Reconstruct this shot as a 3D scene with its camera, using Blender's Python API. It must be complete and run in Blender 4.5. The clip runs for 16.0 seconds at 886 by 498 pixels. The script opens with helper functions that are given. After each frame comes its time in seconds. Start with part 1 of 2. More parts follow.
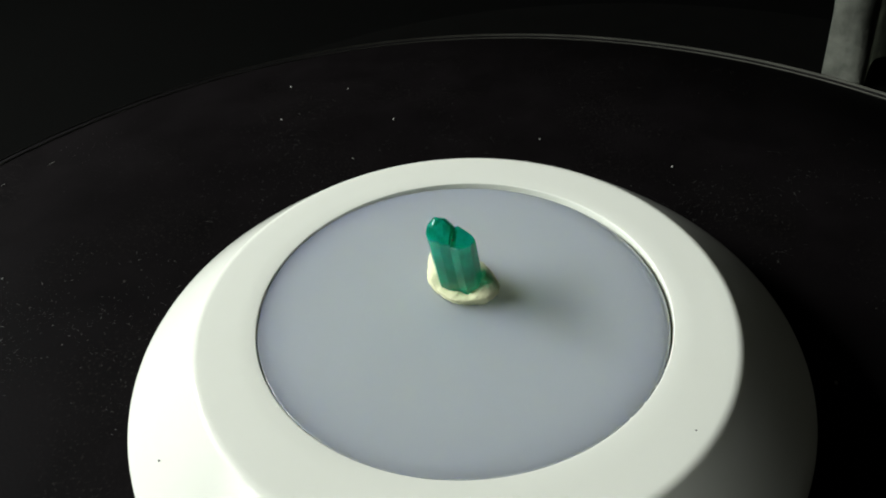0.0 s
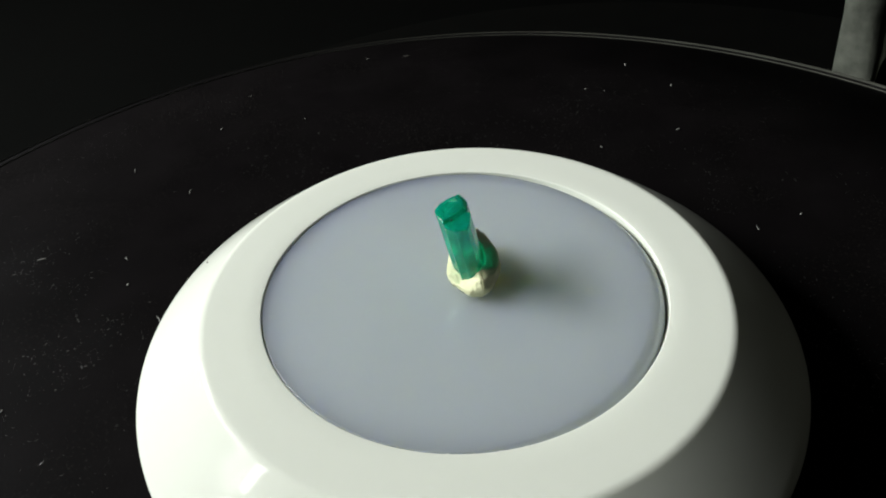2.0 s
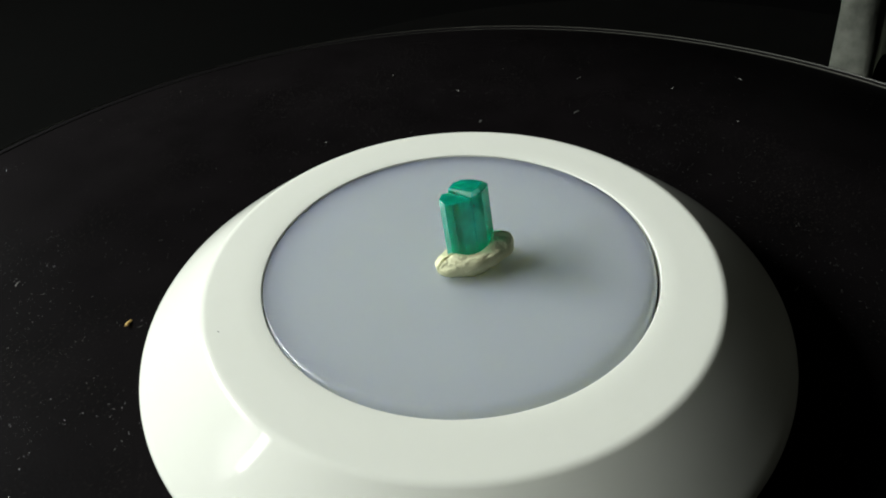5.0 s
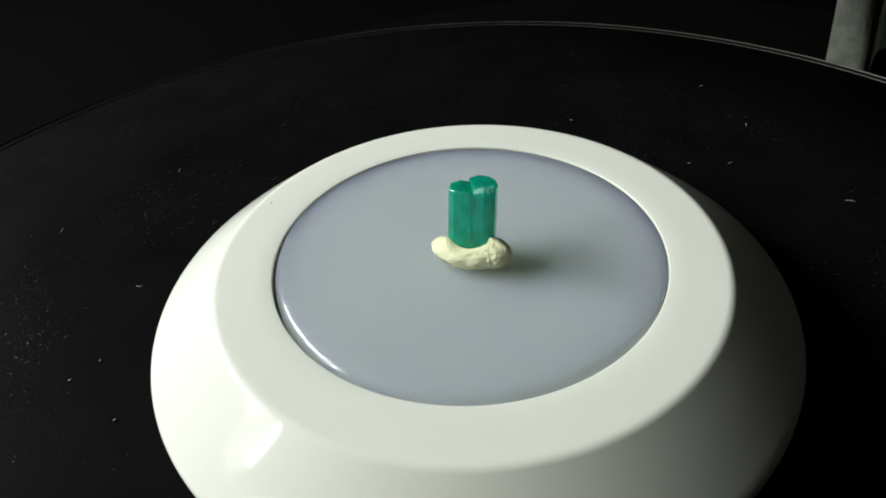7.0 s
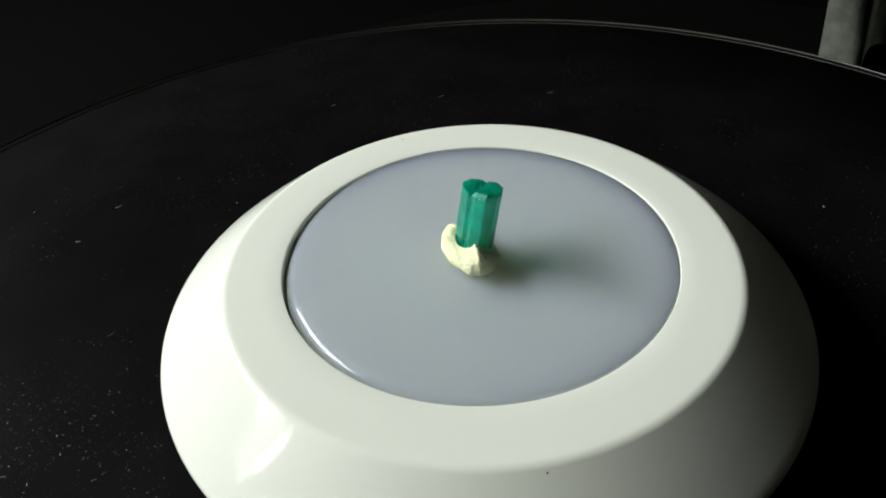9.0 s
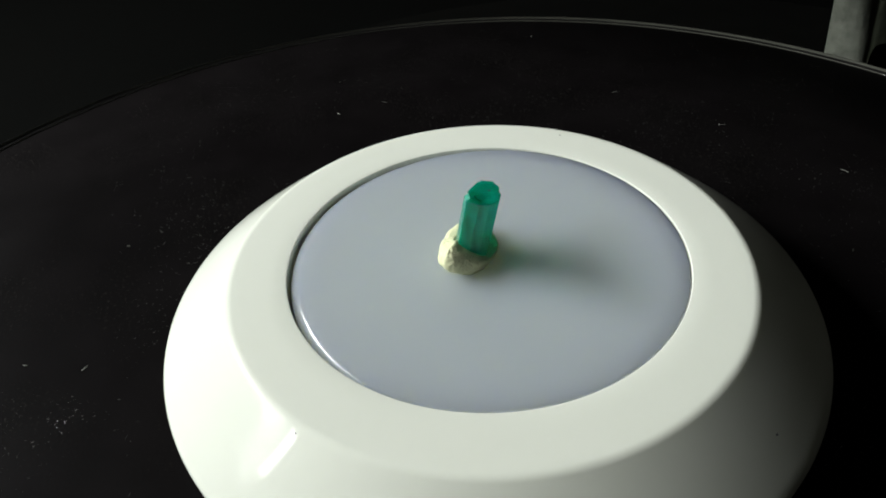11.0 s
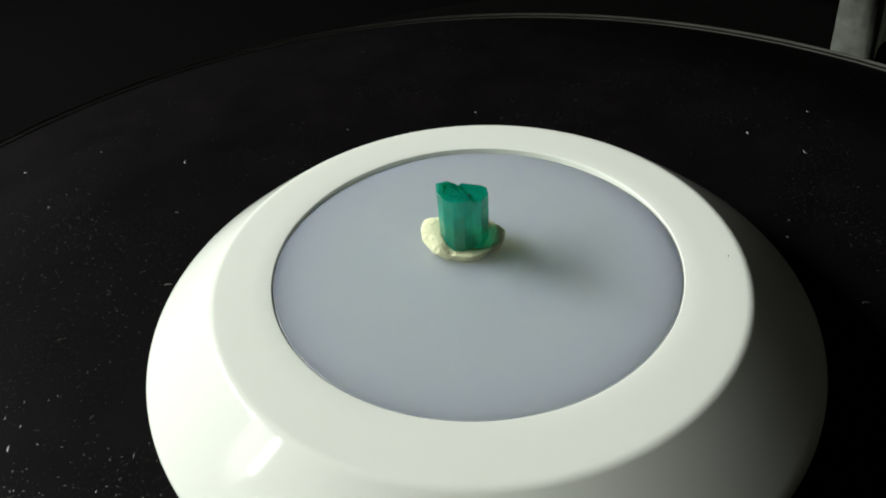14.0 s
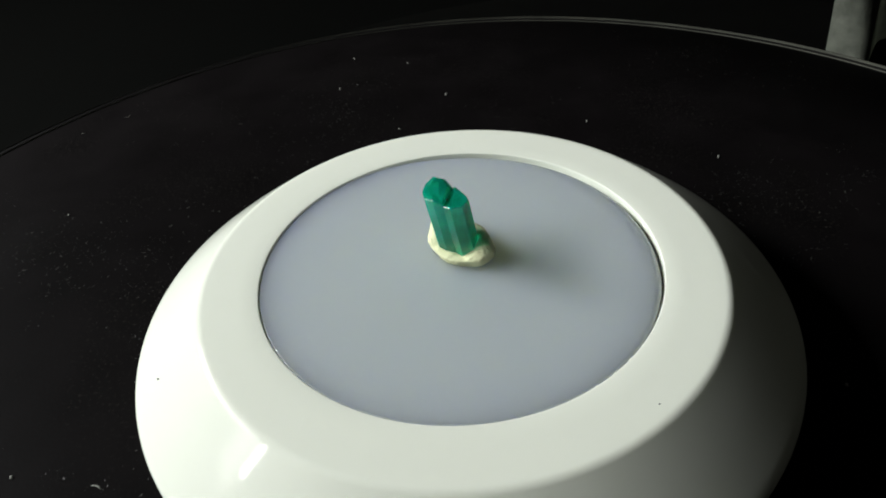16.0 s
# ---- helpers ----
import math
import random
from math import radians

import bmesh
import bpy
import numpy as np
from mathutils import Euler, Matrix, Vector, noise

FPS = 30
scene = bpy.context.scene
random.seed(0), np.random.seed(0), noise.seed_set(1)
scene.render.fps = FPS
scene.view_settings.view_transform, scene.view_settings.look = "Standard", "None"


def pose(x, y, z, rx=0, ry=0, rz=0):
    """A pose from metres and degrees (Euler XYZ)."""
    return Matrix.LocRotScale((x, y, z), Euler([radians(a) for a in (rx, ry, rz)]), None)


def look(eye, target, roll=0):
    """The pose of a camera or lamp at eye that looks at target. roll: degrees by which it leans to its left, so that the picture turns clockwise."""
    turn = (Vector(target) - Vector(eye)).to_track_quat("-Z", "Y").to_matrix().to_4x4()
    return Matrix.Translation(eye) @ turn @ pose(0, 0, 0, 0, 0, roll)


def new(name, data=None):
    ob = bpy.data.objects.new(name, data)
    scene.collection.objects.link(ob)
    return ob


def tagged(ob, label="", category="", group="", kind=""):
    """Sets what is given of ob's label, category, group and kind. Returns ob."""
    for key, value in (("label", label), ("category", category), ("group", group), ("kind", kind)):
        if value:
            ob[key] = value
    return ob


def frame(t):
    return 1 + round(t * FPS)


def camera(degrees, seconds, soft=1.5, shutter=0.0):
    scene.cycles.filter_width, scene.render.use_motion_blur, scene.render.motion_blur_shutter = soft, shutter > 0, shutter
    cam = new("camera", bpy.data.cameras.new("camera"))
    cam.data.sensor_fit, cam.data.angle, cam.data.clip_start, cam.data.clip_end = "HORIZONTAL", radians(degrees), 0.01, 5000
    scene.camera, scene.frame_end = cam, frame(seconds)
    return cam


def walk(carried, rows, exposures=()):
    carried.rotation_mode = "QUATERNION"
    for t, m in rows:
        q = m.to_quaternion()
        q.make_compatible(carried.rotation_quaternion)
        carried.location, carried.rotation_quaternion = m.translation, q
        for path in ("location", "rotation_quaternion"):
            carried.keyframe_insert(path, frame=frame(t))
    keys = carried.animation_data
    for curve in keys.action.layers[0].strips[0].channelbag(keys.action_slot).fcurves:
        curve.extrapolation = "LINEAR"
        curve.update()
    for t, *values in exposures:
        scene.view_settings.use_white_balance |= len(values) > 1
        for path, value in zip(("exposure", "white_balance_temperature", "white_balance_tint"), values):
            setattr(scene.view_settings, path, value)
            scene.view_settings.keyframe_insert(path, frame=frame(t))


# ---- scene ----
U = 0.032            # radius of the lamp's round opening, in metres
SPIN = 23.0422         # degrees a second, clockwise from above


def view(x, y, z, down, turn, roll):
    """Camera pose: place, degrees it looks down, turns left, rolls."""
    return pose(x, y, z, 90 - down, 0, turn) @ pose(0, 0, 0, 0, 0, roll)


# ---- camera and its path ----
cam = camera(65.468, 16.0, soft=1.9)
walk(cam, [
    (0.0, view(-0.00083, -0.08005, 0.09531, 39.340, 2.134, -3.937)),
    (0.5, view(-0.00120, -0.08116, 0.09617, 39.196, 2.388, -4.138)),
    (1.0, view(-0.00112, -0.08173, 0.09631, 39.026, 2.843, -4.235)),
    (1.5, view(-0.00048, -0.08152, 0.09495, 39.010, 2.823, -4.451)),
    (2.0, view(0.00023, -0.08219, 0.09464, 39.187, 3.254, -4.418)),
    (2.5, view(0.00066, -0.08326, 0.09498, 39.435, 3.428, -4.457)),
    (3.0, view(0.00127, -0.08334, 0.09439, 39.258, 3.344, -4.172)),
    (3.5, view(0.00153, -0.08396, 0.09412, 39.233, 3.367, -4.101)),
    (4.0, view(0.00207, -0.08437, 0.09402, 39.217, 3.493, -4.033)),
    (6.5, view(0.00219, -0.08582, 0.09212, 39.127, 3.102, -4.488)),
    (7.0, view(0.00176, -0.08648, 0.09254, 39.205, 3.168, -4.327)),
    (7.5, view(0.00142, -0.08703, 0.09261, 39.246, 2.976, -4.318)),
    (8.0, view(0.00093, -0.08727, 0.09245, 39.230, 2.827, -4.325)),
    (8.5, view(0.00041, -0.08727, 0.09227, 39.198, 2.517, -4.479)),
    (9.0, view(-0.00011, -0.08742, 0.09231, 39.150, 2.467, -4.527)),
    (11.5, view(-0.00140, -0.08696, 0.09141, 39.216, 2.699, -4.340)),
    (12.0, view(-0.00125, -0.08639, 0.09101, 39.283, 2.860, -4.262)),
    (12.5, view(-0.00149, -0.08597, 0.09070, 39.318, 2.630, -4.460)),
    (13.0, view(-0.00159, -0.08622, 0.09090, 39.362, 2.553, -4.594)),
    (13.5, view(-0.00137, -0.08612, 0.09092, 39.369, 2.778, -4.550)),
    (14.0, view(-0.00087, -0.08586, 0.09112, 39.432, 2.959, -4.492)),
    (14.5, view(-0.00045, -0.08569, 0.09133, 39.456, 3.040, -4.561)),
    (15.0, view(-0.00001, -0.08577, 0.09142, 39.457, 3.181, -4.687)),
    (15.5, view(0.00044, -0.08580, 0.09178, 39.434, 3.172, -4.959)),
    (16.0, view(0.00087, -0.08549, 0.09244, 39.425, 3.166, -5.292)),
])

# ---- world and window light ----
world = bpy.data.worlds.new("world")
scene.world = world
world.use_nodes = True
wn = world.node_tree
sky = wn.nodes.new("ShaderNodeTexSky")
sky.sky_type = "NISHITA"
sky.sun_disc = False
sky.sun_elevation, sky.sun_rotation = radians(35), radians(80)
wn.links.new(sky.outputs["Color"], wn.nodes["Background"].inputs["Color"])
wn.nodes["Background"].inputs["Strength"].default_value = 0.06

WIN_Y0, WIN_Y1, WIN_Z0, WIN_Z1, WIN_X = -0.207, 0.47, 0.29, 0.66, -0.75
GAP, SILL_Z, HEAD_Z = -0.182, 0.405, 0.53   # a clear strip of glass; other lamps fill the rest, no blind is modelled
MID = -0.065                  # the dim lamp ends and the broad main lamp begins here


def daylight(name, y0, y1, z0, z1, watts):
    data = bpy.data.lights.new(name, "AREA")
    data.shape = "RECTANGLE"
    data.size, data.size_y = y1 - y0, z1 - z0
    data.energy, data.color = watts, (0.957, 1.0, 0.982)
    z = (z0 + z1) / 2
    new(name, data).matrix_world = look((WIN_X - 0.03, (y0 + y1) / 2, z), (0, (y0 + y1) / 2, z))


# the opening's light is split into three lamps to shape its reflections
daylight("clear_daylight", WIN_Y0, GAP, SILL_Z, HEAD_Z, 1.8)
daylight("dim_daylight", GAP, MID, WIN_Z0, HEAD_Z, 0.9)
daylight("main_daylight", MID, WIN_Y1, 0.395, WIN_Z1, 14.9)
scene.view_settings.exposure = 0.0


# ---- materials ----
def material(name, base, rough=0.5, metal=0.0, bump=0.0, scale=400.0, vary=0.0, vary_scale=40.0, spec=0.5, glow=0.0, depth=0.002, reach=(1.0, 1.0, 1.0)):
    """Principled material with a two-scale noise on colour, roughness and relief; scales are per metre."""
    m = bpy.data.materials.new(name)
    m.use_nodes = True
    nt = m.node_tree
    b = nt.nodes["Principled BSDF"]
    b.inputs["Metallic"].default_value = metal
    b.inputs["Specular IOR Level"].default_value = spec
    b.inputs["Subsurface Weight"].default_value = glow
    b.inputs["Subsurface Radius"].default_value = reach
    b.inputs["Subsurface Scale"].default_value = depth
    co = nt.nodes.new("ShaderNodeTexCoord")
    fine, broad = nt.nodes.new("ShaderNodeTexNoise"), nt.nodes.new("ShaderNodeTexNoise")
    fine.inputs["Scale"].default_value, broad.inputs["Scale"].default_value = scale, vary_scale
    fine.inputs["Detail"].default_value, broad.inputs["Detail"].default_value = 4, 3
    for n in (fine, broad):
        nt.links.new(co.outputs["Object"], n.inputs["Vector"])
    mix = nt.nodes.new("ShaderNodeMix")
    mix.data_type = "RGBA"
    other = tuple(v * (1 - vary) for v in base)
    mix.inputs[6].default_value, mix.inputs[7].default_value = (*base, 1), (*other, 1)
    nt.links.new(broad.outputs["Fac"], mix.inputs[0])
    nt.links.new(mix.outputs[2], b.inputs["Base Color"])
    ramp = nt.nodes.new("ShaderNodeMapRange")
    ramp.inputs["To Min"].default_value, ramp.inputs["To Max"].default_value = rough * 0.85, rough * 1.15
    nt.links.new(fine.outputs["Fac"], ramp.inputs["Value"])
    nt.links.new(ramp.outputs["Result"], b.inputs["Roughness"])
    if bump:
        bn = nt.nodes.new("ShaderNodeBump")
        bn.inputs["Strength"].default_value, bn.inputs["Distance"].default_value = bump, 0.0004
        nt.links.new(fine.outputs["Fac"], bn.inputs["Height"])
        nt.links.new(bn.outputs["Normal"], b.inputs["Normal"])
    return m


WHITE = material("white_plastic", (0.84, 0.855, 0.76), 0.07, bump=0.006, scale=300, vary=0.03, vary_scale=60, spec=0.11, glow=0.25, depth=0.0012)
FROST = material("frosted_diffuser", (0.478, 0.525, 0.538), 0.13, bump=0.01, scale=900, vary=0.05, vary_scale=50, spec=0.36, glow=1.0, depth=0.028, reach=(1.0, 0.95, 0.68))
SEAM = material("dark_seam", (0.20, 0.20, 0.17), 0.6, vary=0.3)
PLATTER = material("black_platter", (0.0072, 0.0061, 0.0064), 0.5, bump=0.08, scale=1500, vary=0.75, vary_scale=70, spec=0.012)


def dusty(m, film):
    """A thin film of settled dust: fine grains gathered in cloudy patches."""
    nt = m.node_tree
    b = nt.nodes["Principled BSDF"]
    under = b.inputs["Base Color"].links[0].from_socket
    co = nt.nodes.new("ShaderNodeTexCoord")
    grain, patch = nt.nodes.new("ShaderNodeTexNoise"), nt.nodes.new("ShaderNodeTexNoise")
    grain.inputs["Scale"].default_value, patch.inputs["Scale"].default_value = 1500, 35
    grain.inputs["Detail"].default_value, patch.inputs["Detail"].default_value = 3, 4
    for n in (grain, patch):
        nt.links.new(co.outputs["Object"], n.inputs["Vector"])
    g, p = nt.nodes.new("ShaderNodeMapRange"), nt.nodes.new("ShaderNodeMapRange")
    g.inputs["From Min"].default_value, g.inputs["From Max"].default_value = 0.58, 0.80
    p.inputs["From Min"].default_value, p.inputs["From Max"].default_value = 0.46, 0.62
    nt.links.new(grain.outputs["Fac"], g.inputs["Value"])
    nt.links.new(patch.outputs["Fac"], p.inputs["Value"])
    both = nt.nodes.new("ShaderNodeMath")
    both.operation = "MULTIPLY"
    nt.links.new(g.outputs["Result"], both.inputs[0])
    nt.links.new(p.outputs["Result"], both.inputs[1])
    mix = nt.nodes.new("ShaderNodeMix")
    mix.data_type = "RGBA"
    mix.inputs[7].default_value = (*film, 1)
    nt.links.new(both.outputs["Value"], mix.inputs[0])
    nt.links.new(under, mix.inputs[6])
    nt.links.new(mix.outputs[2], b.inputs["Base Color"])


dusty(PLATTER, (0.032, 0.029, 0.026))
RIM = material("platter_rim", (0.0062, 0.0055, 0.0058), 0.45, vary=0.4, spec=0.06)
# pale grey that stands in for window light glinting on the rim lips
RIM_GLINT = material("rim_glint", (0.095, 0.095, 0.078), 0.35, vary=0.6, vary_scale=90, spec=0.4)
CLOTH = material("black_cloth", (0.0011, 0.0012, 0.0009), 0.95, bump=0.3, scale=900, vary=0.4, vary_scale=30, spec=0.03)
# tone of the added mat, raised to lighten the background behind the platter
FELT = material("black_felt", (0.0032, 0.0032, 0.0028), 0.95, bump=0.3, scale=1200, vary=0.4, vary_scale=60, spec=0.02)
GREY_CLOTH = material("grey_cloth", (0.30, 0.315, 0.26), 0.9, bump=0.9, scale=500, vary=0.8, vary_scale=150, spec=0.2)
DARK_WALL = material("dark_wall", (0.008, 0.008, 0.0070), 0.95, bump=0.1, scale=300, vary=0.2, vary_scale=8, spec=0.2)
WALL = material("wall_paint", (0.066, 0.063, 0.053), 0.85, bump=0.1, scale=300, vary=0.1, vary_scale=5, spec=0.3)
PUTTY = material("cream_putty", (0.87, 0.87, 0.55), 0.62, bump=0.7, scale=2200, vary=0.08, vary_scale=500, spec=0.3)
DUST = material("pale_dust", (0.24, 0.24, 0.215), 0.6, vary=0.3, vary_scale=300, spec=0.5)
FINE_DUST = material("fine_dust", (0.055, 0.055, 0.047), 0.30, vary=0.5, vary_scale=300, spec=1.0)
CRUMB = material("straw_crumb", (0.55, 0.36, 0.10), 0.7, vary=0.3, vary_scale=900)
GRIT = material("dark_grit", (0.03, 0.03, 0.03), 0.8, vary=0.3)
FRAME = material("window_paint", (0.7, 0.7, 0.68), 0.4, bump=0.05, vary=0.05)


def emerald(name, deep, pale, rough, clear, relief):
    """Cloudy green beryl under a polished skin: colour zones and fine growth striae run along the stone."""
    m = bpy.data.materials.new(name)
    m.use_nodes = True
    nt = m.node_tree
    b = nt.nodes["Principled BSDF"]
    b.inputs["IOR"].default_value = 1.57
    b.inputs["Roughness"].default_value = rough
    b.inputs["Specular IOR Level"].default_value = 0.35
    b.inputs["Transmission Weight"].default_value = clear
    b.inputs["Subsurface Weight"].default_value = 0.85
    b.inputs["Subsurface Radius"].default_value = (0.25, 1.0, 0.8)
    b.inputs["Subsurface Scale"].default_value = 0.0035
    co, stretch = nt.nodes.new("ShaderNodeTexCoord"), nt.nodes.new("ShaderNodeMapping")
    stretch.inputs["Rotation"].default_value = (0.157, -0.116, 0)
    stretch.inputs["Scale"].default_value = (1.0, 1.0, 0.05)
    nt.links.new(co.outputs["Object"], stretch.inputs["Vector"])
    streak, cloud = nt.nodes.new("ShaderNodeTexNoise"), nt.nodes.new("ShaderNodeTexNoise")
    streak.inputs["Scale"].default_value, cloud.inputs["Scale"].default_value = 1300, 260
    streak.inputs["Detail"].default_value, cloud.inputs["Detail"].default_value = 2, 3
    nt.links.new(stretch.outputs["Vector"], streak.inputs["Vector"])
    nt.links.new(co.outputs["Object"], cloud.inputs["Vector"])
    both = nt.nodes.new("ShaderNodeMix")
    both.inputs[0].default_value = 0.65
    nt.links.new(streak.outputs["Fac"], both.inputs[2])
    nt.links.new(cloud.outputs["Fac"], both.inputs[3])
    ramp = nt.nodes.new("ShaderNodeValToRGB")
    ramp.color_ramp.elements[0].position, ramp.color_ramp.elements[1].position = 0.36, 0.64
    ramp.color_ramp.elements[0].color, ramp.color_ramp.elements[1].color = (*deep, 1), (*pale, 1)
    nt.links.new(both.outputs[0], ramp.inputs["Fac"])
    nt.links.new(ramp.outputs["Color"], b.inputs["Base Color"])
    bn = nt.nodes.new("ShaderNodeBump")
    bn.inputs["Strength"].default_value, bn.inputs["Distance"].default_value = relief, 0.0002
    nt.links.new(streak.outputs["Fac"], bn.inputs["Height"])
    nt.links.new(bn.outputs["Normal"], b.inputs["Normal"])
    return m


EMERALD = emerald("emerald", (0.002, 0.40, 0.25), (0.005, 0.66, 0.46), 0.19, 0.70, 0.015)
BROKEN = emerald("broken_emerald", (0.01, 0.34, 0.22), (0.08, 0.50, 0.39), 0.7, 0.5, 0.4)
CHIP = material("frosted_beryl", (0.36, 0.62, 0.52), 0.5, bump=0.8, scale=2500, vary=0.4, vary_scale=900)


# ---- mesh helpers ----
def part(name, bm, mat, parent=None, label="", smooth=True):
    me = bpy.data.meshes.new(name)
    bm.normal_update()
    bm.to_mesh(me)
    bm.free()
    me.materials.append(mat)
    for f in me.polygons:
        f.use_smooth = smooth
    ob = new(name, me)
    if parent:
        ob.parent = parent
    if label:
        ob["label"] = label
    return ob


def empty(name):
    ob = new(name)
    ob.empty_display_size = 0.01
    return ob


def lathe(profile, steps=192, closed=False):
    """Turn (radius, height) pairs round z; a radius of 0 makes a pole."""
    bm = bmesh.new()
    rings = []
    for r, z in profile:
        if r < 1e-6:
            rings.append([bm.verts.new((0, 0, z))])
        else:
            rings.append([bm.verts.new((r * math.cos(2 * math.pi * k / steps), r * math.sin(2 * math.pi * k / steps), z)) for k in range(steps)])
    for a, b in zip(rings, rings[1:] + (rings[:1] if closed else [])):
        for k in range(steps):
            j = (k + 1) % steps
            quad = [a[k % len(a)], a[j % len(a)], b[j % len(b)], b[k % len(b)]]
            seen = []
            for v in quad:
                if v not in seen:
                    seen.append(v)
            if len(seen) > 2:
                bm.faces.new(seen)
    bmesh.ops.recalc_face_normals(bm, faces=bm.faces)
    return bm


def arc(cx, cz, r, a0, a1, n=8):
    return [(cx + r * math.cos(radians(a0 + (a1 - a0) * k / n)), cz + r * math.sin(radians(a0 + (a1 - a0) * k / n))) for k in range(n + 1)]


def box(x0, x1, y0, y1, z0, z1, bevel=0.0):
    bm = bmesh.new()
    bmesh.ops.create_cube(bm, size=1, matrix=Matrix.LocRotScale(((x0 + x1) / 2, (y0 + y1) / 2, (z0 + z1) / 2), None, (x1 - x0, y1 - y0, z1 - z0)))
    if bevel:
        bmesh.ops.bevel(bm, geom=bm.edges[:], offset=bevel, segments=2, affect="EDGES")
    return bm


# ---- the room round the table ----
X0, X1, Y0, Y1, Z0, Z1, T = -0.75, 1.9, -1.7, 1.3, -0.80, 1.6, 0.10


def room():
    for name, b, m, label in (
        ("floor", (X0 - T, X1 + T, Y0 - T, Y1 + T, Z0 - T, Z0), WALL, "dim brown-grey floor under the table"),
        ("ceiling", (X0 - T, X1 + T, Y0 - T, Y1 + T, Z1, Z1 + T), WALL, "plain dim ceiling of the room"),
        ("wall_north", (X0, X1, Y1, Y1 + T, Z0, Z1), DARK_WALL, "very dark wall far behind the turntable"),
        ("wall_south", (X0, X1, Y0 - T, Y0, Z0, Z1), WALL, "plain dim wall of the room"),
        ("wall_east", (X1, X1 + T, Y0 - T, Y1 + T, Z0, Z1), WALL, "plain dim wall opposite the window"),
    ):
        tagged(part(name, box(*b), m, smooth=False), label, "wall" if "wall" in name else name, kind="structure")
    bm = bmesh.new()
    for b in ((Y0 - T, WIN_Y0, Z0, Z1), (WIN_Y1, Y1 + T, Z0, Z1), (WIN_Y0, WIN_Y1, Z0, WIN_Z0), (WIN_Y0, WIN_Y1, WIN_Z1, Z1)):
        bmesh.ops.create_cube(bm, size=1, matrix=Matrix.LocRotScale((X0 - T / 2, (b[0] + b[1]) / 2, (b[2] + b[3]) / 2), None, (T, b[1] - b[0], b[3] - b[2])))
    tagged(part("wall_west", bm, WALL, smooth=False), "plain dim wall with the bright window opening", "wall", kind="structure")


def window():
    win = tagged(empty("window_1"), "white-framed window letting in soft daylight", "window", kind="structure")
    w = 0.012
    for y0, y1, z0, z1 in ((WIN_Y0, WIN_Y0 + w, WIN_Z0, WIN_Z1), (WIN_Y1 - w, WIN_Y1, WIN_Z0, WIN_Z1), (WIN_Y0 + w, WIN_Y1 - w, WIN_Z0, WIN_Z0 + w), (WIN_Y0 + w, WIN_Y1 - w, WIN_Z1 - w, WIN_Z1)):
        part("window_frame", box(X0 + 0.0, X0 + 0.02, y0, y1, z0, z1, 0.002), FRAME, win, smooth=False)


TABLE_Z = -0.062


def table():
    tb = tagged(empty("table"), "dark table covered with black cloth under the turntable", "table")
    part("tabletop", box(-0.66, 0.75, -0.62, 0.75, TABLE_Z - 0.03, TABLE_Z, 0.004), CLOTH, tb)
    for sx in (-0.61, 0.70):
        for sy in (-0.57, 0.70):
            part("leg", box(sx - 0.025, sx + 0.025, sy - 0.025, sy + 0.025, Z0, TABLE_Z - 0.03, 0.002), CLOTH, tb)


def added_mat():
    # an added disc whose edge makes the change of dark tone behind the platter
    bm = lathe([(0, 0), (0.249, 0), (0.250, 0.0008), (0.2495, 0.0018), (0.248, 0.002), (0, 0.002)], 128)
    mat = tagged(part("added_mat", bm, FELT), "round black mat added under the turntable", "mat")
    mat.matrix_basis = pose(0.066, 0.09, TABLE_Z)


def curtain():
    """Heavy grey cloth hanging in round folds behind the turntable."""
    bm = bmesh.new()
    n, h = 90, 24
    grid = []
    for j in range(h + 1):
        z = TABLE_Z + 0.001 + (0.75 - TABLE_Z) * j / h
        row = []
        for k in range(n + 1):
            u = k / n * 0.24
            bulge = 0.012 * math.sin(math.pi * min(u / 0.026, 1.0)) if u < 0.026 else -0.010 * math.sin(math.pi * (u - 0.026) / 0.030) * (1 if u < 0.056 else -0.8)
            recess = 0.006 * min(1.0, max(0.0, (u - 0.026) / 0.012))
            x = 0.1642 - 0.11 * z + u * 0.95 + 0.003 * noise.noise(Vector((u * 60, z * 30, 2.0)))
            row.append(bm.verts.new((x, 0.222 - bulge + recess + 0.12 * u + 0.0015 * math.sin(60 * u + 25 * z), z)))
        grid.append(row)
    for j in range(h):
        for k in range(n):
            bm.faces.new((grid[j][k], grid[j][k + 1], grid[j + 1][k + 1], grid[j + 1][k]))
    bmesh.ops.solidify(bm, geom=bm.faces[:], thickness=0.0025)
    bmesh.ops.recalc_face_normals(bm, faces=bm.faces)
    tagged(part("curtain", bm, GREY_CLOTH), "grey woven cloth hanging in folds behind the turntable", "curtain")


# ---- what turns: turntable, lamp, putty, crystal ----
RT = 0.153
H = 0.0205


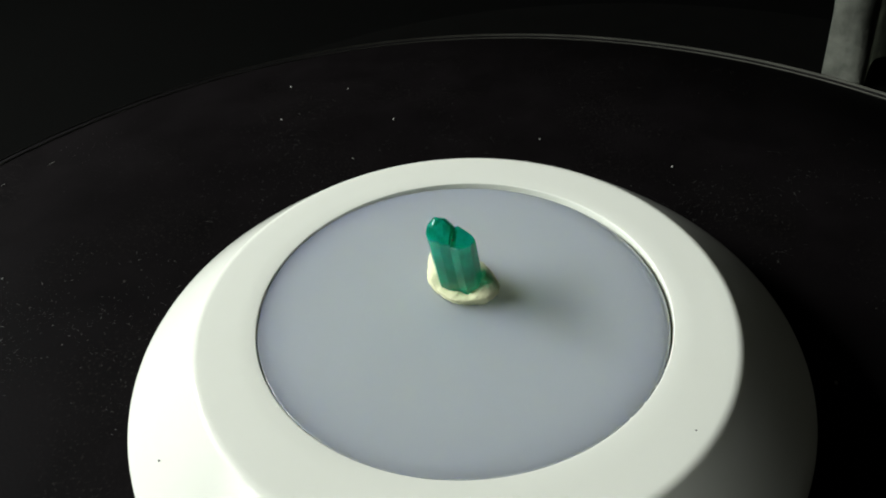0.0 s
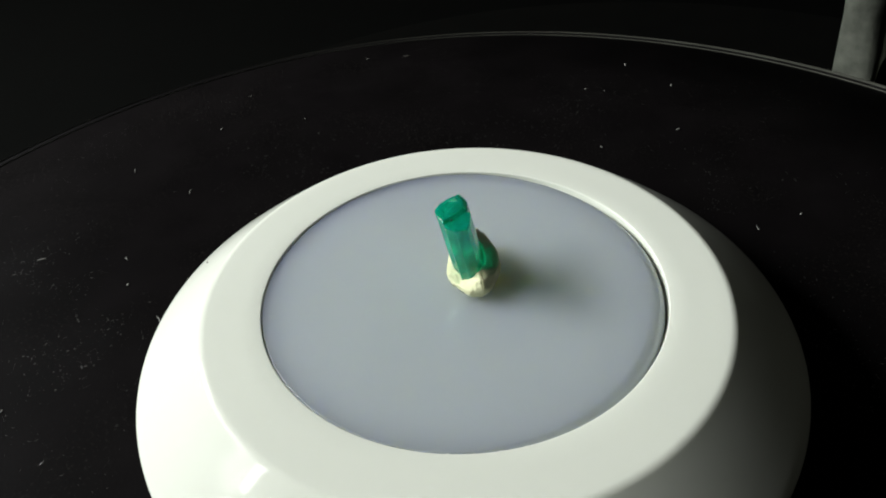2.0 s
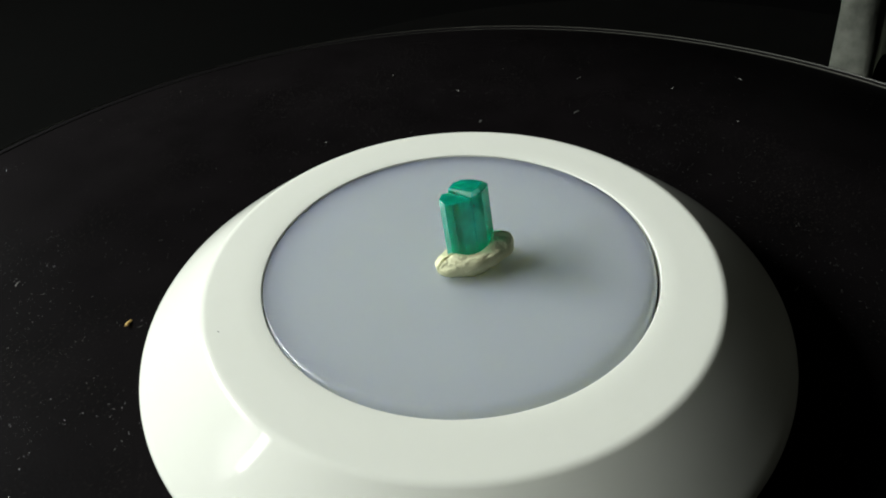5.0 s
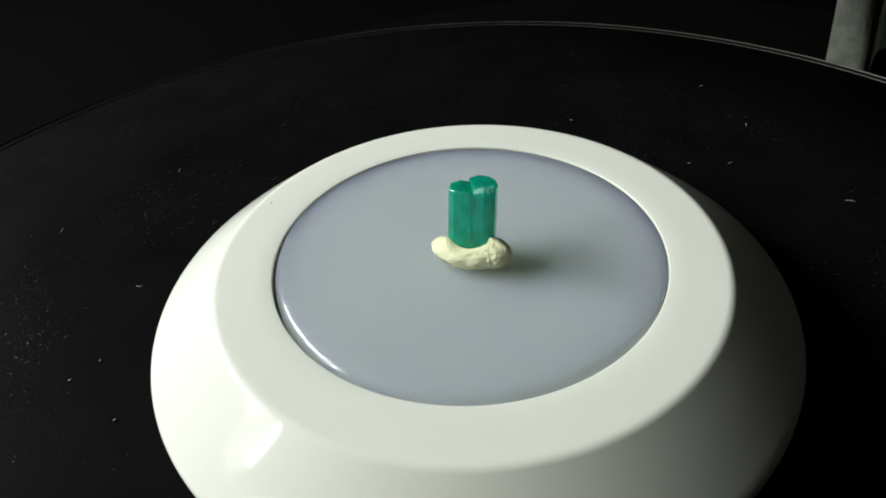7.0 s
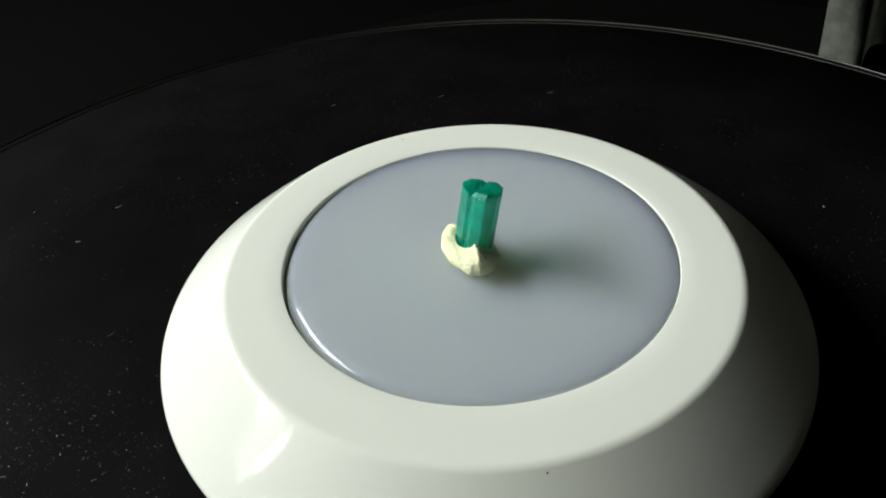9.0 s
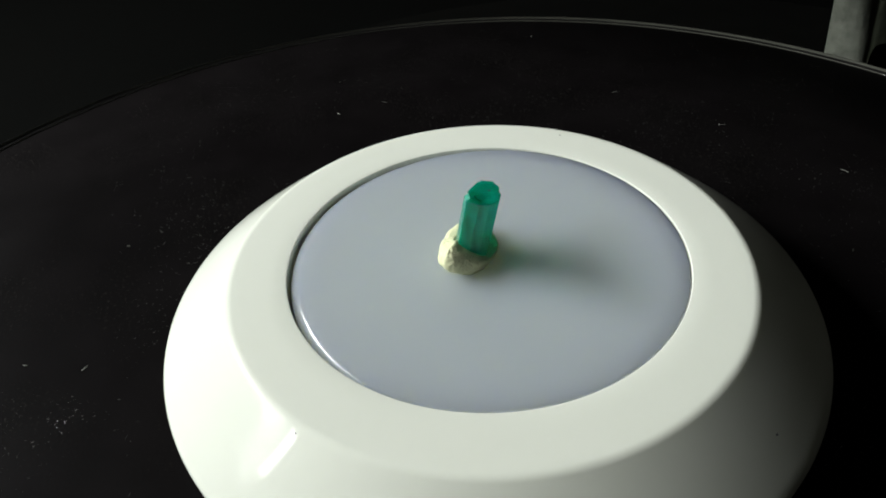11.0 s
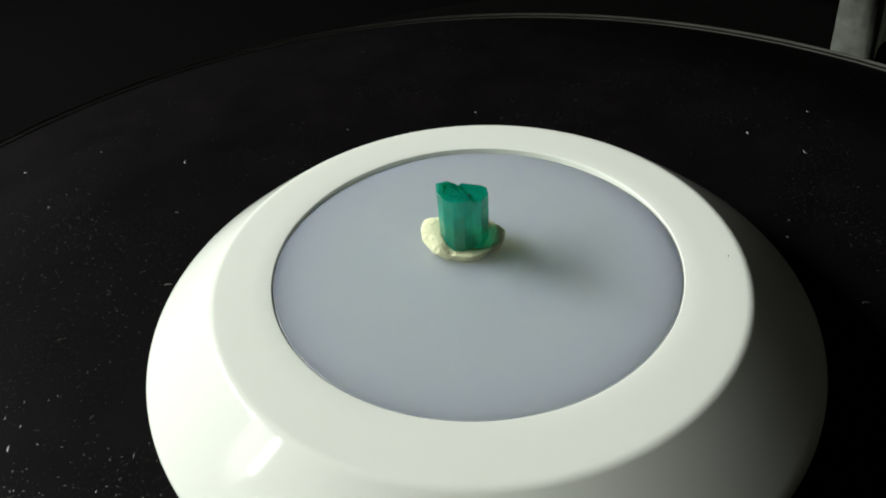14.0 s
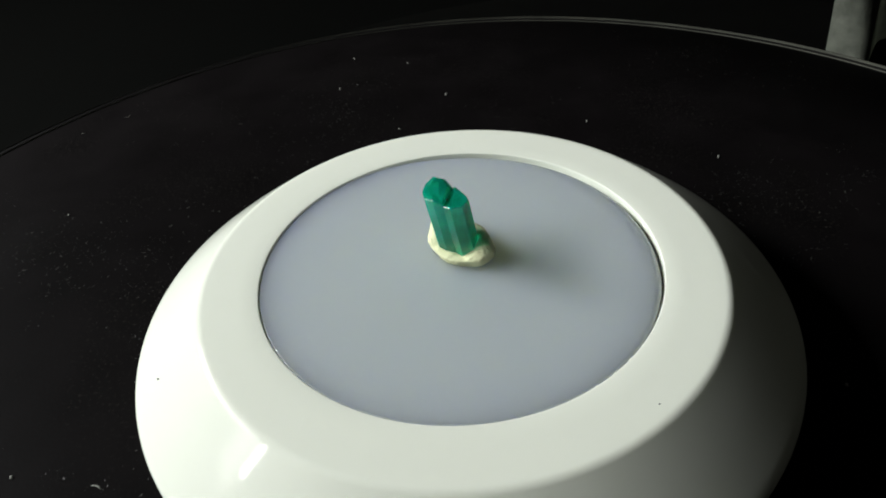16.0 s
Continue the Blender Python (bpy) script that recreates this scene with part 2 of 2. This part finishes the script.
def turntable():
    tt = tagged(empty("turntable"), "matt black round turntable with thin rim lips and dust", "turntable")
    part("platter", lathe([(0, 0), (0.05, 0), (0.10, 0), (RT - 0.0038, 0), (RT - 0.0038, -0.006), (0, -0.006)]), PLATTER, tt)
    rim = [(RT - 0.0036, -0.006), (RT - 0.0036, -0.0001), (RT - 0.0034, 0.0), (RT - 0.0006, 0.0), (RT - 0.0002, -0.0003), (RT, -0.0012), (RT, -0.010), (RT - 0.002, -0.012), (RT - 0.0036, -0.012)]
    rim_part = part("rim", lathe(rim, 256, True), RIM, tt, "dull black rim")
    for radius, run, rise, low_at, spread in ((RT - 0.0011, 0.00010, 0.0007, 195, 80), (RT - 0.0034, 0.00006, 0.0004, 235, 62)):
        # a low lip, lower along one stretch; its inward slope is coloured pale as a glint
        bm = lathe([(radius, -0.0001), (radius, 0.00002), (radius + run, rise), (radius + run + 0.00012, rise), (radius + run + 0.0004, -0.0001)], 384, True)
        for v in bm.verts:
            away = (math.degrees(math.atan2(v.co.y, v.co.x)) - low_at + 180) % 360 - 180
            if v.co.z > 0:
                v.co.z *= 1 - 0.6 * math.exp(-(away / spread) ** 4) - 0.25 * abs(noise.noise(v.co * 25))
        bm.normal_update()
        for f in bm.faces:
            c = f.calc_center_median()
            f.material_index = 0 if f.normal.x * c.x + f.normal.y * c.y < -0.3 * c.xy.length else 1
        part("rim_lip", bm, RIM_GLINT, rim_part, "thin lip round the rim, its glint put into the colour", smooth=False).data.materials.append(RIM)
    part("pedestal", lathe([(0, -0.006), (0.095, -0.006), (0.095, -0.030), (0.105, TABLE_Z + 0.002), (0, TABLE_Z + 0.002)]), RIM, tt, "black base under the platter")
    return tt


def puck_light():
    """Origin at the lamp's base centre on the platter."""
    lamp = tagged(empty("puck_light"), "white round plastic puck light with a grey frosted diffuser", "lamp")
    prof = [(0.90, 0.02), (1.0, 0.02), (1.0, 0.6314)] + arc(1.006, 0.6354, 0.006, 180, 90, 4)
    prof += [(1.10, 0.6414), (1.20, 0.6412)] + arc(1.266, 0.5714, 0.070, 90, 53, 10)
    a, b = prof[-1], (1.655, 0.372)
    for k in range(1, 12):
        s = k / 12
        prof.append((a[0] + (b[0] - a[0]) * s + 0.002 * math.sin(math.pi * s), a[1] + (b[1] - a[1]) * s + 0.003 * math.sin(math.pi * s)))
    prof += arc(1.622, 0.338, 0.047, 45, -10, 6) + [(1.655, 0.20), (1.62, 0.05), (1.60, 0.0), (1.45, 0.0), (0.90, 0.0)]
    housing = part("housing", lathe([(r * U, z * U) for r, z in prof], 256, True), WHITE, lamp, "glossy white plastic housing ring")
    soft = 0.05
    d = [(0, 0.0008), (0.4, 0.0008), (0.7, 0.0007), (0.86, 0.0005), (0.915, 0.0003)] + arc(0.9455, -soft, soft, 90, 0, 14) + [(0.9955, -0.36), (0, -0.36)]
    bm = lathe([(r * U, z * U) for r, z in d], 256)
    for v in bm.verts:
        # the disc's edge is more rounded, and its gap wider, along one side
        r = v.co.xy.length / U
        if r < 0.9:
            continue
        away = (math.degrees(math.atan2(v.co.y, v.co.x)) - 52 + 180) % 360 - 180
        w = math.exp(-(away / 72) ** 4)
        f, edge = 0.006 + 0.061 * w, 0.9955 - 0.007 * w
        if v.co.z > -0.06 * U:
            v.co.z *= f / soft
        v.co.xy *= (edge - f + (r - 0.9455) * f / soft if r > 0.944 else min(r, edge - f - 0.004)) / r
    disc = part("diffuser", bm, FROST, lamp, "grey-blue frosted diffuser disc")
    tilt = Matrix.Rotation(radians(0.25), 4, Vector((-math.sin(radians(50)), math.cos(radians(50)), 0)))
    disc.matrix_basis = Matrix.Translation((0, 0, (H / U - 0.0015) * U)) @ tilt.inverted()
    part("inner_floor", lathe([(0, 0.22 * U), (0.985 * U, 0.22 * U), (0.985 * U, 0.17 * U), (0, 0.17 * U)], 96), SEAM, lamp, "dull inside of the lamp")
    for r, az, z, size in ((1.316, 126, 0.617, 0.0002), (1.52, 210, 0.487, 0.00016), (1.22, 318, 0.6405, 0.00014)):
        bm = bmesh.new()
        bmesh.ops.create_icosphere(bm, subdivisions=1, radius=size)
        fleck = part("dark_fleck", bm, GRIT, housing, "dark fleck of dirt")
        fleck.matrix_basis = pose(r * U * math.cos(radians(az)), r * U * math.sin(radians(az)), z * U, 0, 0, az)
    for az, size in ((-127, 0.00025), (312, 0.0003), (318, 0.0002), (324, 0.00028), (330, 0.0002)):
        bm = bmesh.new()
        bmesh.ops.create_icosphere(bm, subdivisions=1, radius=size)
        bmesh.ops.scale(bm, vec=(0.35, 1.2, 0.25), verts=bm.verts)
        burr = part("burr", bm, WHITE, housing, "rough white moulding burr")
        burr.matrix_basis = pose(0.998 * U * math.cos(radians(az)), 0.998 * U * math.sin(radians(az)), 0.634 * U, 0, 0, az)
    return lamp


TILT = (-0.117, -0.159)


def crystal():
    """Two grown-together leaning prisms as one stone; corners (x, y, height) in units at the diffuser's level, origin at the turntable's axis."""
    north, south = (-0.016, 0.102), (-0.042, -0.037)
    tall = [(*north, 0.388), (-0.050, 0.140, 0.409), (-0.108, 0.150, 0.418), (-0.141, 0.098, 0.404), (-0.148, 0.048, 0.396), (-0.132, -0.004, 0.392), (-0.088, -0.030, 0.395), (*south, 0.386)]
    low = [(*south, 0.368), (-0.006, -0.057, 0.374), (0.050, -0.042, 0.378), (0.077, 0.004, 0.379), (0.063, 0.036, 0.382), (0.036, 0.067, 0.384), (0.002, 0.104, 0.388), (*north, 0.384)]
    bm = bmesh.new()

    def vert(x, y, z):
        return bm.verts.new(((x + TILT[0] * z) * U, (y + TILT[1] * z) * U, z * U))

    base, rings, rough_faces = {}, [], []
    for outline in (tall, low):
        for x, y, z in outline:
            if (x, y) not in base:
                lift = 0.026 + 0.09 * max(0.0, (x - 0.02) / 0.06) * (1 if y > -0.02 else 0.3)
                base[(x, y)] = vert(x, y, lift)
        rings.append({q[:2]: vert(*q) for q in outline})
    a_top, b_top = rings
    for outline, ring in zip((tall, low), rings):
        for p, q in zip(outline, outline[1:]):
            p, q = p[:2], q[:2]
            face = [base[p], base[q]]
            if ring is a_top and q == south:
                face.append(b_top[south])
            face += [ring[q], ring[p]]
            if ring is a_top and p == north:
                face.append(b_top[north])
            bm.faces.new(face)
        n = len(outline)
        cx, cy, cz = (sum(p[k] for p in outline) / n for k in range(3))
        # the broken edge of the taller prism falls away from its top in a wider bevel
        broken = (0, 1, 2) if outline is tall else ()
        last = [ring[p[:2]] for p in outline]
        for step, s in enumerate((0.95, 0.55)):
            inner = []
            for k, (x, y, z) in enumerate(outline):
                wide = s - (0.17 if k in broken and step == 0 else 0.0)
                lift = 0.003 + (0.012 if k in broken else 0.0) + 0.002 * noise.noise(Vector((x * 40, y * 40, 3.0 + step)))
                inner.append(vert(cx + (x - cx) * wide, cy + (y - cy) * wide, cz + (z - cz) * wide + lift))
            for k in range(n):
                f = bm.faces.new((last[k], last[(k + 1) % n], inner[(k + 1) % n], inner[k]))
                if step == 0 and k in broken[:2]:
                    rough_faces.append(f)
            last = inner
        bm.faces.new(last)
    bm.faces.new((a_top[north], a_top[south], b_top[south], b_top[north]))
    bm.faces.new([base[q[:2]] for q in tall] + [base[q[:2]] for q in low[1:-1]])
    for f in rough_faces:
        f.material_index = 1
    bmesh.ops.recalc_face_normals(bm, faces=bm.faces)
    edges = [e for e in bm.edges if e.is_manifold and e.calc_face_angle(0) > radians(14)]
    bmesh.ops.bevel(bm, geom=edges, offset=0.0035 * U, segments=2, affect="EDGES", clamp_overlap=True)
    gem = tagged(part("emerald_crystal", bm, EMERALD, smooth=False), "translucent green twin emerald crystal stuck upright in putty", "crystal")
    gem.data.materials.append(BROKEN)
    for x, y, z, rx, rz in ((-0.063, 0.050, 0.340, 0.0055, 0.013), (-0.071, -0.057, 0.384, 0.006, 0.005)):
        bm = bmesh.new()
        bmesh.ops.create_icosphere(bm, subdivisions=2, radius=1)
        for v in bm.verts:
            v.co = Vector((v.co.x * rx, v.co.y * rx, v.co.z * rz)) * U * (1 + 0.3 * noise.noise(v.co * 2))
        spot = part("inclusion", bm, GRIT, gem, "dark mineral inclusion")
        spot.matrix_basis = pose(x * U, y * U, z * U)
    for x, y, z, size in ((-0.098, 0.058, 0.404, 0.010), (-0.118, 0.072, 0.408, 0.013), (-0.140, 0.078, 0.411, 0.008), (-0.078, 0.052, 0.398, 0.008), (-0.156, 0.066, 0.412, 0.006)):
        bm = bmesh.new()
        bmesh.ops.create_icosphere(bm, subdivisions=2, radius=1)
        for v in bm.verts:
            v.co = Vector((v.co.x * size, v.co.y * size * 0.7, v.co.z * 0.004)) * U * (1 + 0.5 * noise.noise(v.co * 2.5 + Vector((x * 90, 0, 0))))
        chip = part("frosted_chip", bm, CHIP, gem, "pale frosted chip")
        chip.matrix_basis = pose(x * U, y * U, z * U, -20, 0, 40 + x * 900)
    return gem


def putty_edge(a):
    """Outermost point of the lump facing the angle a, in units: a rounded oval, broader at its far end."""
    reach, lean = 0.1723, 0.0
    for k, c, d in ((1, -0.0389, 0.0489), (2, 0.0051, -0.0393), (3, 0.0060, -0.0050)):
        reach += c * math.cos(k * a) + d * math.sin(k * a)
        lean += k * (d * math.cos(k * a) - c * math.sin(k * a))
    return reach * math.cos(a) - lean * math.sin(a), reach * math.sin(a) + lean * math.cos(a)


def putty():
    """A pinched oval lump that rises round the crystal's foot and overhangs the disc along its broad side."""
    bm = bmesh.new()
    bmesh.ops.create_icosphere(bm, subdivisions=6, radius=1)
    cx, cy = -0.039, 0.049
    for v in bm.verts:
        d = v.co.copy()
        flat = math.hypot(d.x, d.y)
        az = math.atan2(d.y, d.x)
        ex, ey = putty_edge(az)
        broad = max(0.0, math.cos(az - radians(95)))
        crest = 0.126 + 0.030 * math.cos(az - radians(110)) + 0.022 * math.cos(2 * (az - radians(145))) - 0.038 * max(0.0, math.cos(az - radians(235))) ** 2
        crest = 0.035 + (crest - 0.035) * min(1.0, flat * 6.0)
        belly = 0.046 + 0.030 * broad
        if d.z >= 0:
            out, z = max(flat, 0.0) ** 0.42, belly + (crest - belly) * d.z ** 0.75
        else:
            low = min(1.0, -d.z * 1.35)
            out = (1 - (0.15 + 0.27 * broad) * low ** 1.5) * min(1.0, flat / 0.67)
            z = belly * (1 - low)
        pt = Vector((cx + (ex - cx) * out, cy + (ey - cy) * out, z))
        lumps = 0.010 * noise.noise(pt * 13) + 0.004 * noise.noise(pt * 38) + 0.002 * noise.noise(pt * 90)
        pits = 0.009 * max(0.0, noise.noise(pt * 62 + Vector((7, 3, 1))) - 0.30)
        # finger folds run down from the rim on two sides
        folds = sum(depth * math.exp(-(((az - radians(at) + math.pi) % (2 * math.pi) - math.pi) / wide) ** 2) for at, wide, depth in ((-28, 0.10, 0.022), (-8, 0.06, 0.010), (212, 0.10, 0.006), (262, 0.08, 0.006)))
        pt += Vector((d.x, d.y, d.z)) * (lumps - pits - folds * max(0.0, d.z + 0.15))
        v.co = Vector((pt.x, pt.y, max(pt.z, 0.0))) * U
    bmesh.ops.recalc_face_normals(bm, faces=bm.faces)
    return tagged(part("putty", bm, PUTTY), "lump of cream-white adhesive putty pressed on the diffuser", "putty")


SPECKS = [
    (-52.2, 119.3), (-34.0, 116.1), (21.0, 80.4), (-46.7, 101.1), (-51.5, 98.3), (-120.0, 70.6), (-111.4, 80.3), (-28.5, 75.0), (-18.8, 95.2),
    (-127.0, 29.7), (-101.4, 32.6), (-115.0, 13.0), (-92.6, -8.5), (-69.6, -35.0), (-78.5, -31.4), (-54.7, -34.9), (16.6, 69.7), (-112.8, -14.0),
    (-93.2, -45.0), (-53.6, -65.5), (-95.7, -68.4), (20.0, -95.9), (48.6, -83.0), (75.6, -67.0), (61.3, -4.6), (64.5, -19.9), (69.6, -17.0),
    (57.9, -39.1), (121.6, -60.6), (95.9, -4.6), (93.9, 9.2), (-39.0, 51.8), (113.8, 5.2), (51.7, 63.9),
]


def fleck_mesh(rng, length, width):
    """A small bent scrap of lint lying on z = 0."""
    bm = bmesh.new()
    bend = rng.uniform(-0.6, 0.6)
    rings = []
    for k in range(5):
        s = k / 4 - 0.5
        w = width * (0.55 + 0.45 * math.cos(2.4 * s)) / 2
        c = Vector((s * length, bend * length * s * s, width * 0.45 * (1 + 0.5 * math.sin(3 * s))))
        rings.append([bm.verts.new(c + Vector((0, w * math.cos(a), 0.45 * w * math.sin(a)))) for a in (0, 1.57, 3.14, 4.71)])
    for p, q in zip(rings, rings[1:]):
        for k in range(4):
            bm.faces.new((p[k], p[(k + 1) % 4], q[(k + 1) % 4], q[k]))
    bm.faces.new(rings[0][::-1])
    bm.faces.new(rings[-1])
    low = min(v.co.z for v in bm.verts)
    for v in bm.verts:
        v.co.z -= low
    return bm


def flecks():
    rng = random.Random(5)
    made = []
    for x, y in SPECKS:
        long = rng.random() < 0.35
        bm = fleck_mesh(rng, rng.uniform(0.0012, 0.0020) if long else rng.uniform(0.0005, 0.0010), 0.00028 if long else rng.uniform(0.0003, 0.0006))
        ob = tagged(part("lint_fleck", bm, DUST), "tiny pale scrap of lint on the black turntable", "lint", "lint on the turntable")
        made.append((ob, pose(x / 1000, y / 1000, 0, 0, 0, rng.uniform(0, 180))))
    bm = fleck_mesh(rng, 0.0021, 0.0009)
    ob = tagged(part("crumb", bm, CRUMB), "small straw-yellow crumb on the black turntable", "crumb")
    made.append((ob, pose(0.0194, -0.0639, 0, 0, 0, 25)))
    return made


def dust(parent):
    """Fine dust, thicker in some patches, on the platter's bare ring."""
    rng = random.Random(11)
    verts, faces = [], []
    count = 0
    while count < 15000:
        r, a = math.sqrt(rng.uniform(0.055 ** 2, 0.1445 ** 2)), rng.uniform(0, 2 * math.pi)
        x, y = r * math.cos(a), r * math.sin(a)
        thick = noise.noise(Vector((x * 30, y * 30, 1.0))) * 0.6 + noise.noise(Vector((x * 120, y * 120, 5.0))) * 0.4
        if rng.random() > 0.07 + 1.5 * thick:
            continue
        count += 1
        big = rng.random() ** 9
        length = 0.00008 + 0.00055 * big + (rng.uniform(0.0003, 0.0011) if rng.random() < 0.05 else 0.0)
        width, t = 0.00007 + 0.00014 * big, rng.uniform(0, math.pi)
        ux, uy = math.cos(t), math.sin(t)
        n = len(verts)
        for s, w, h in ((-0.5, 0, 0.00001), (0, 1, 0.00001), (0.5, 0, 0.00001), (0, -1, 0.00001), (0, 0, 0.000022)):
            verts.append((x + ux * s * length - uy * w * width / 2, y + uy * s * length + ux * w * width / 2, h))
        faces += [(n, n + 1, n + 4), (n + 1, n + 2, n + 4), (n + 2, n + 3, n + 4), (n + 3, n, n + 4)]
    me = bpy.data.meshes.new("dust")
    me.from_pydata(verts, [], [f[::-1] for f in faces])
    me.materials.append(FINE_DUST)
    ob = new("dust", me)
    ob.parent = parent
    tagged(ob, "fine grey dust", kind="stuff")


room()
window()
table()
added_mat()
curtain()
platter_thing = turntable()
lamp_thing = puck_light()
putty_thing = putty()
gem_thing = crystal()
dust(platter_thing)
DISC_TOP = H - 0.002 * U
MOVERS = [
    (platter_thing, pose(0, 0, 0)),
    (lamp_thing, pose(-0.00136, -0.00121, 0)),
    (putty_thing, pose(0, 0, DISC_TOP)),
    (gem_thing, pose(0, 0, DISC_TOP)),
] + flecks()


def motions():
    for thing, base in MOVERS:
        walk(thing, [(k * 0.5, pose(0, 0, 0, 0, 0, -SPIN * k * 0.5) @ base) for k in range(33)])


motions()
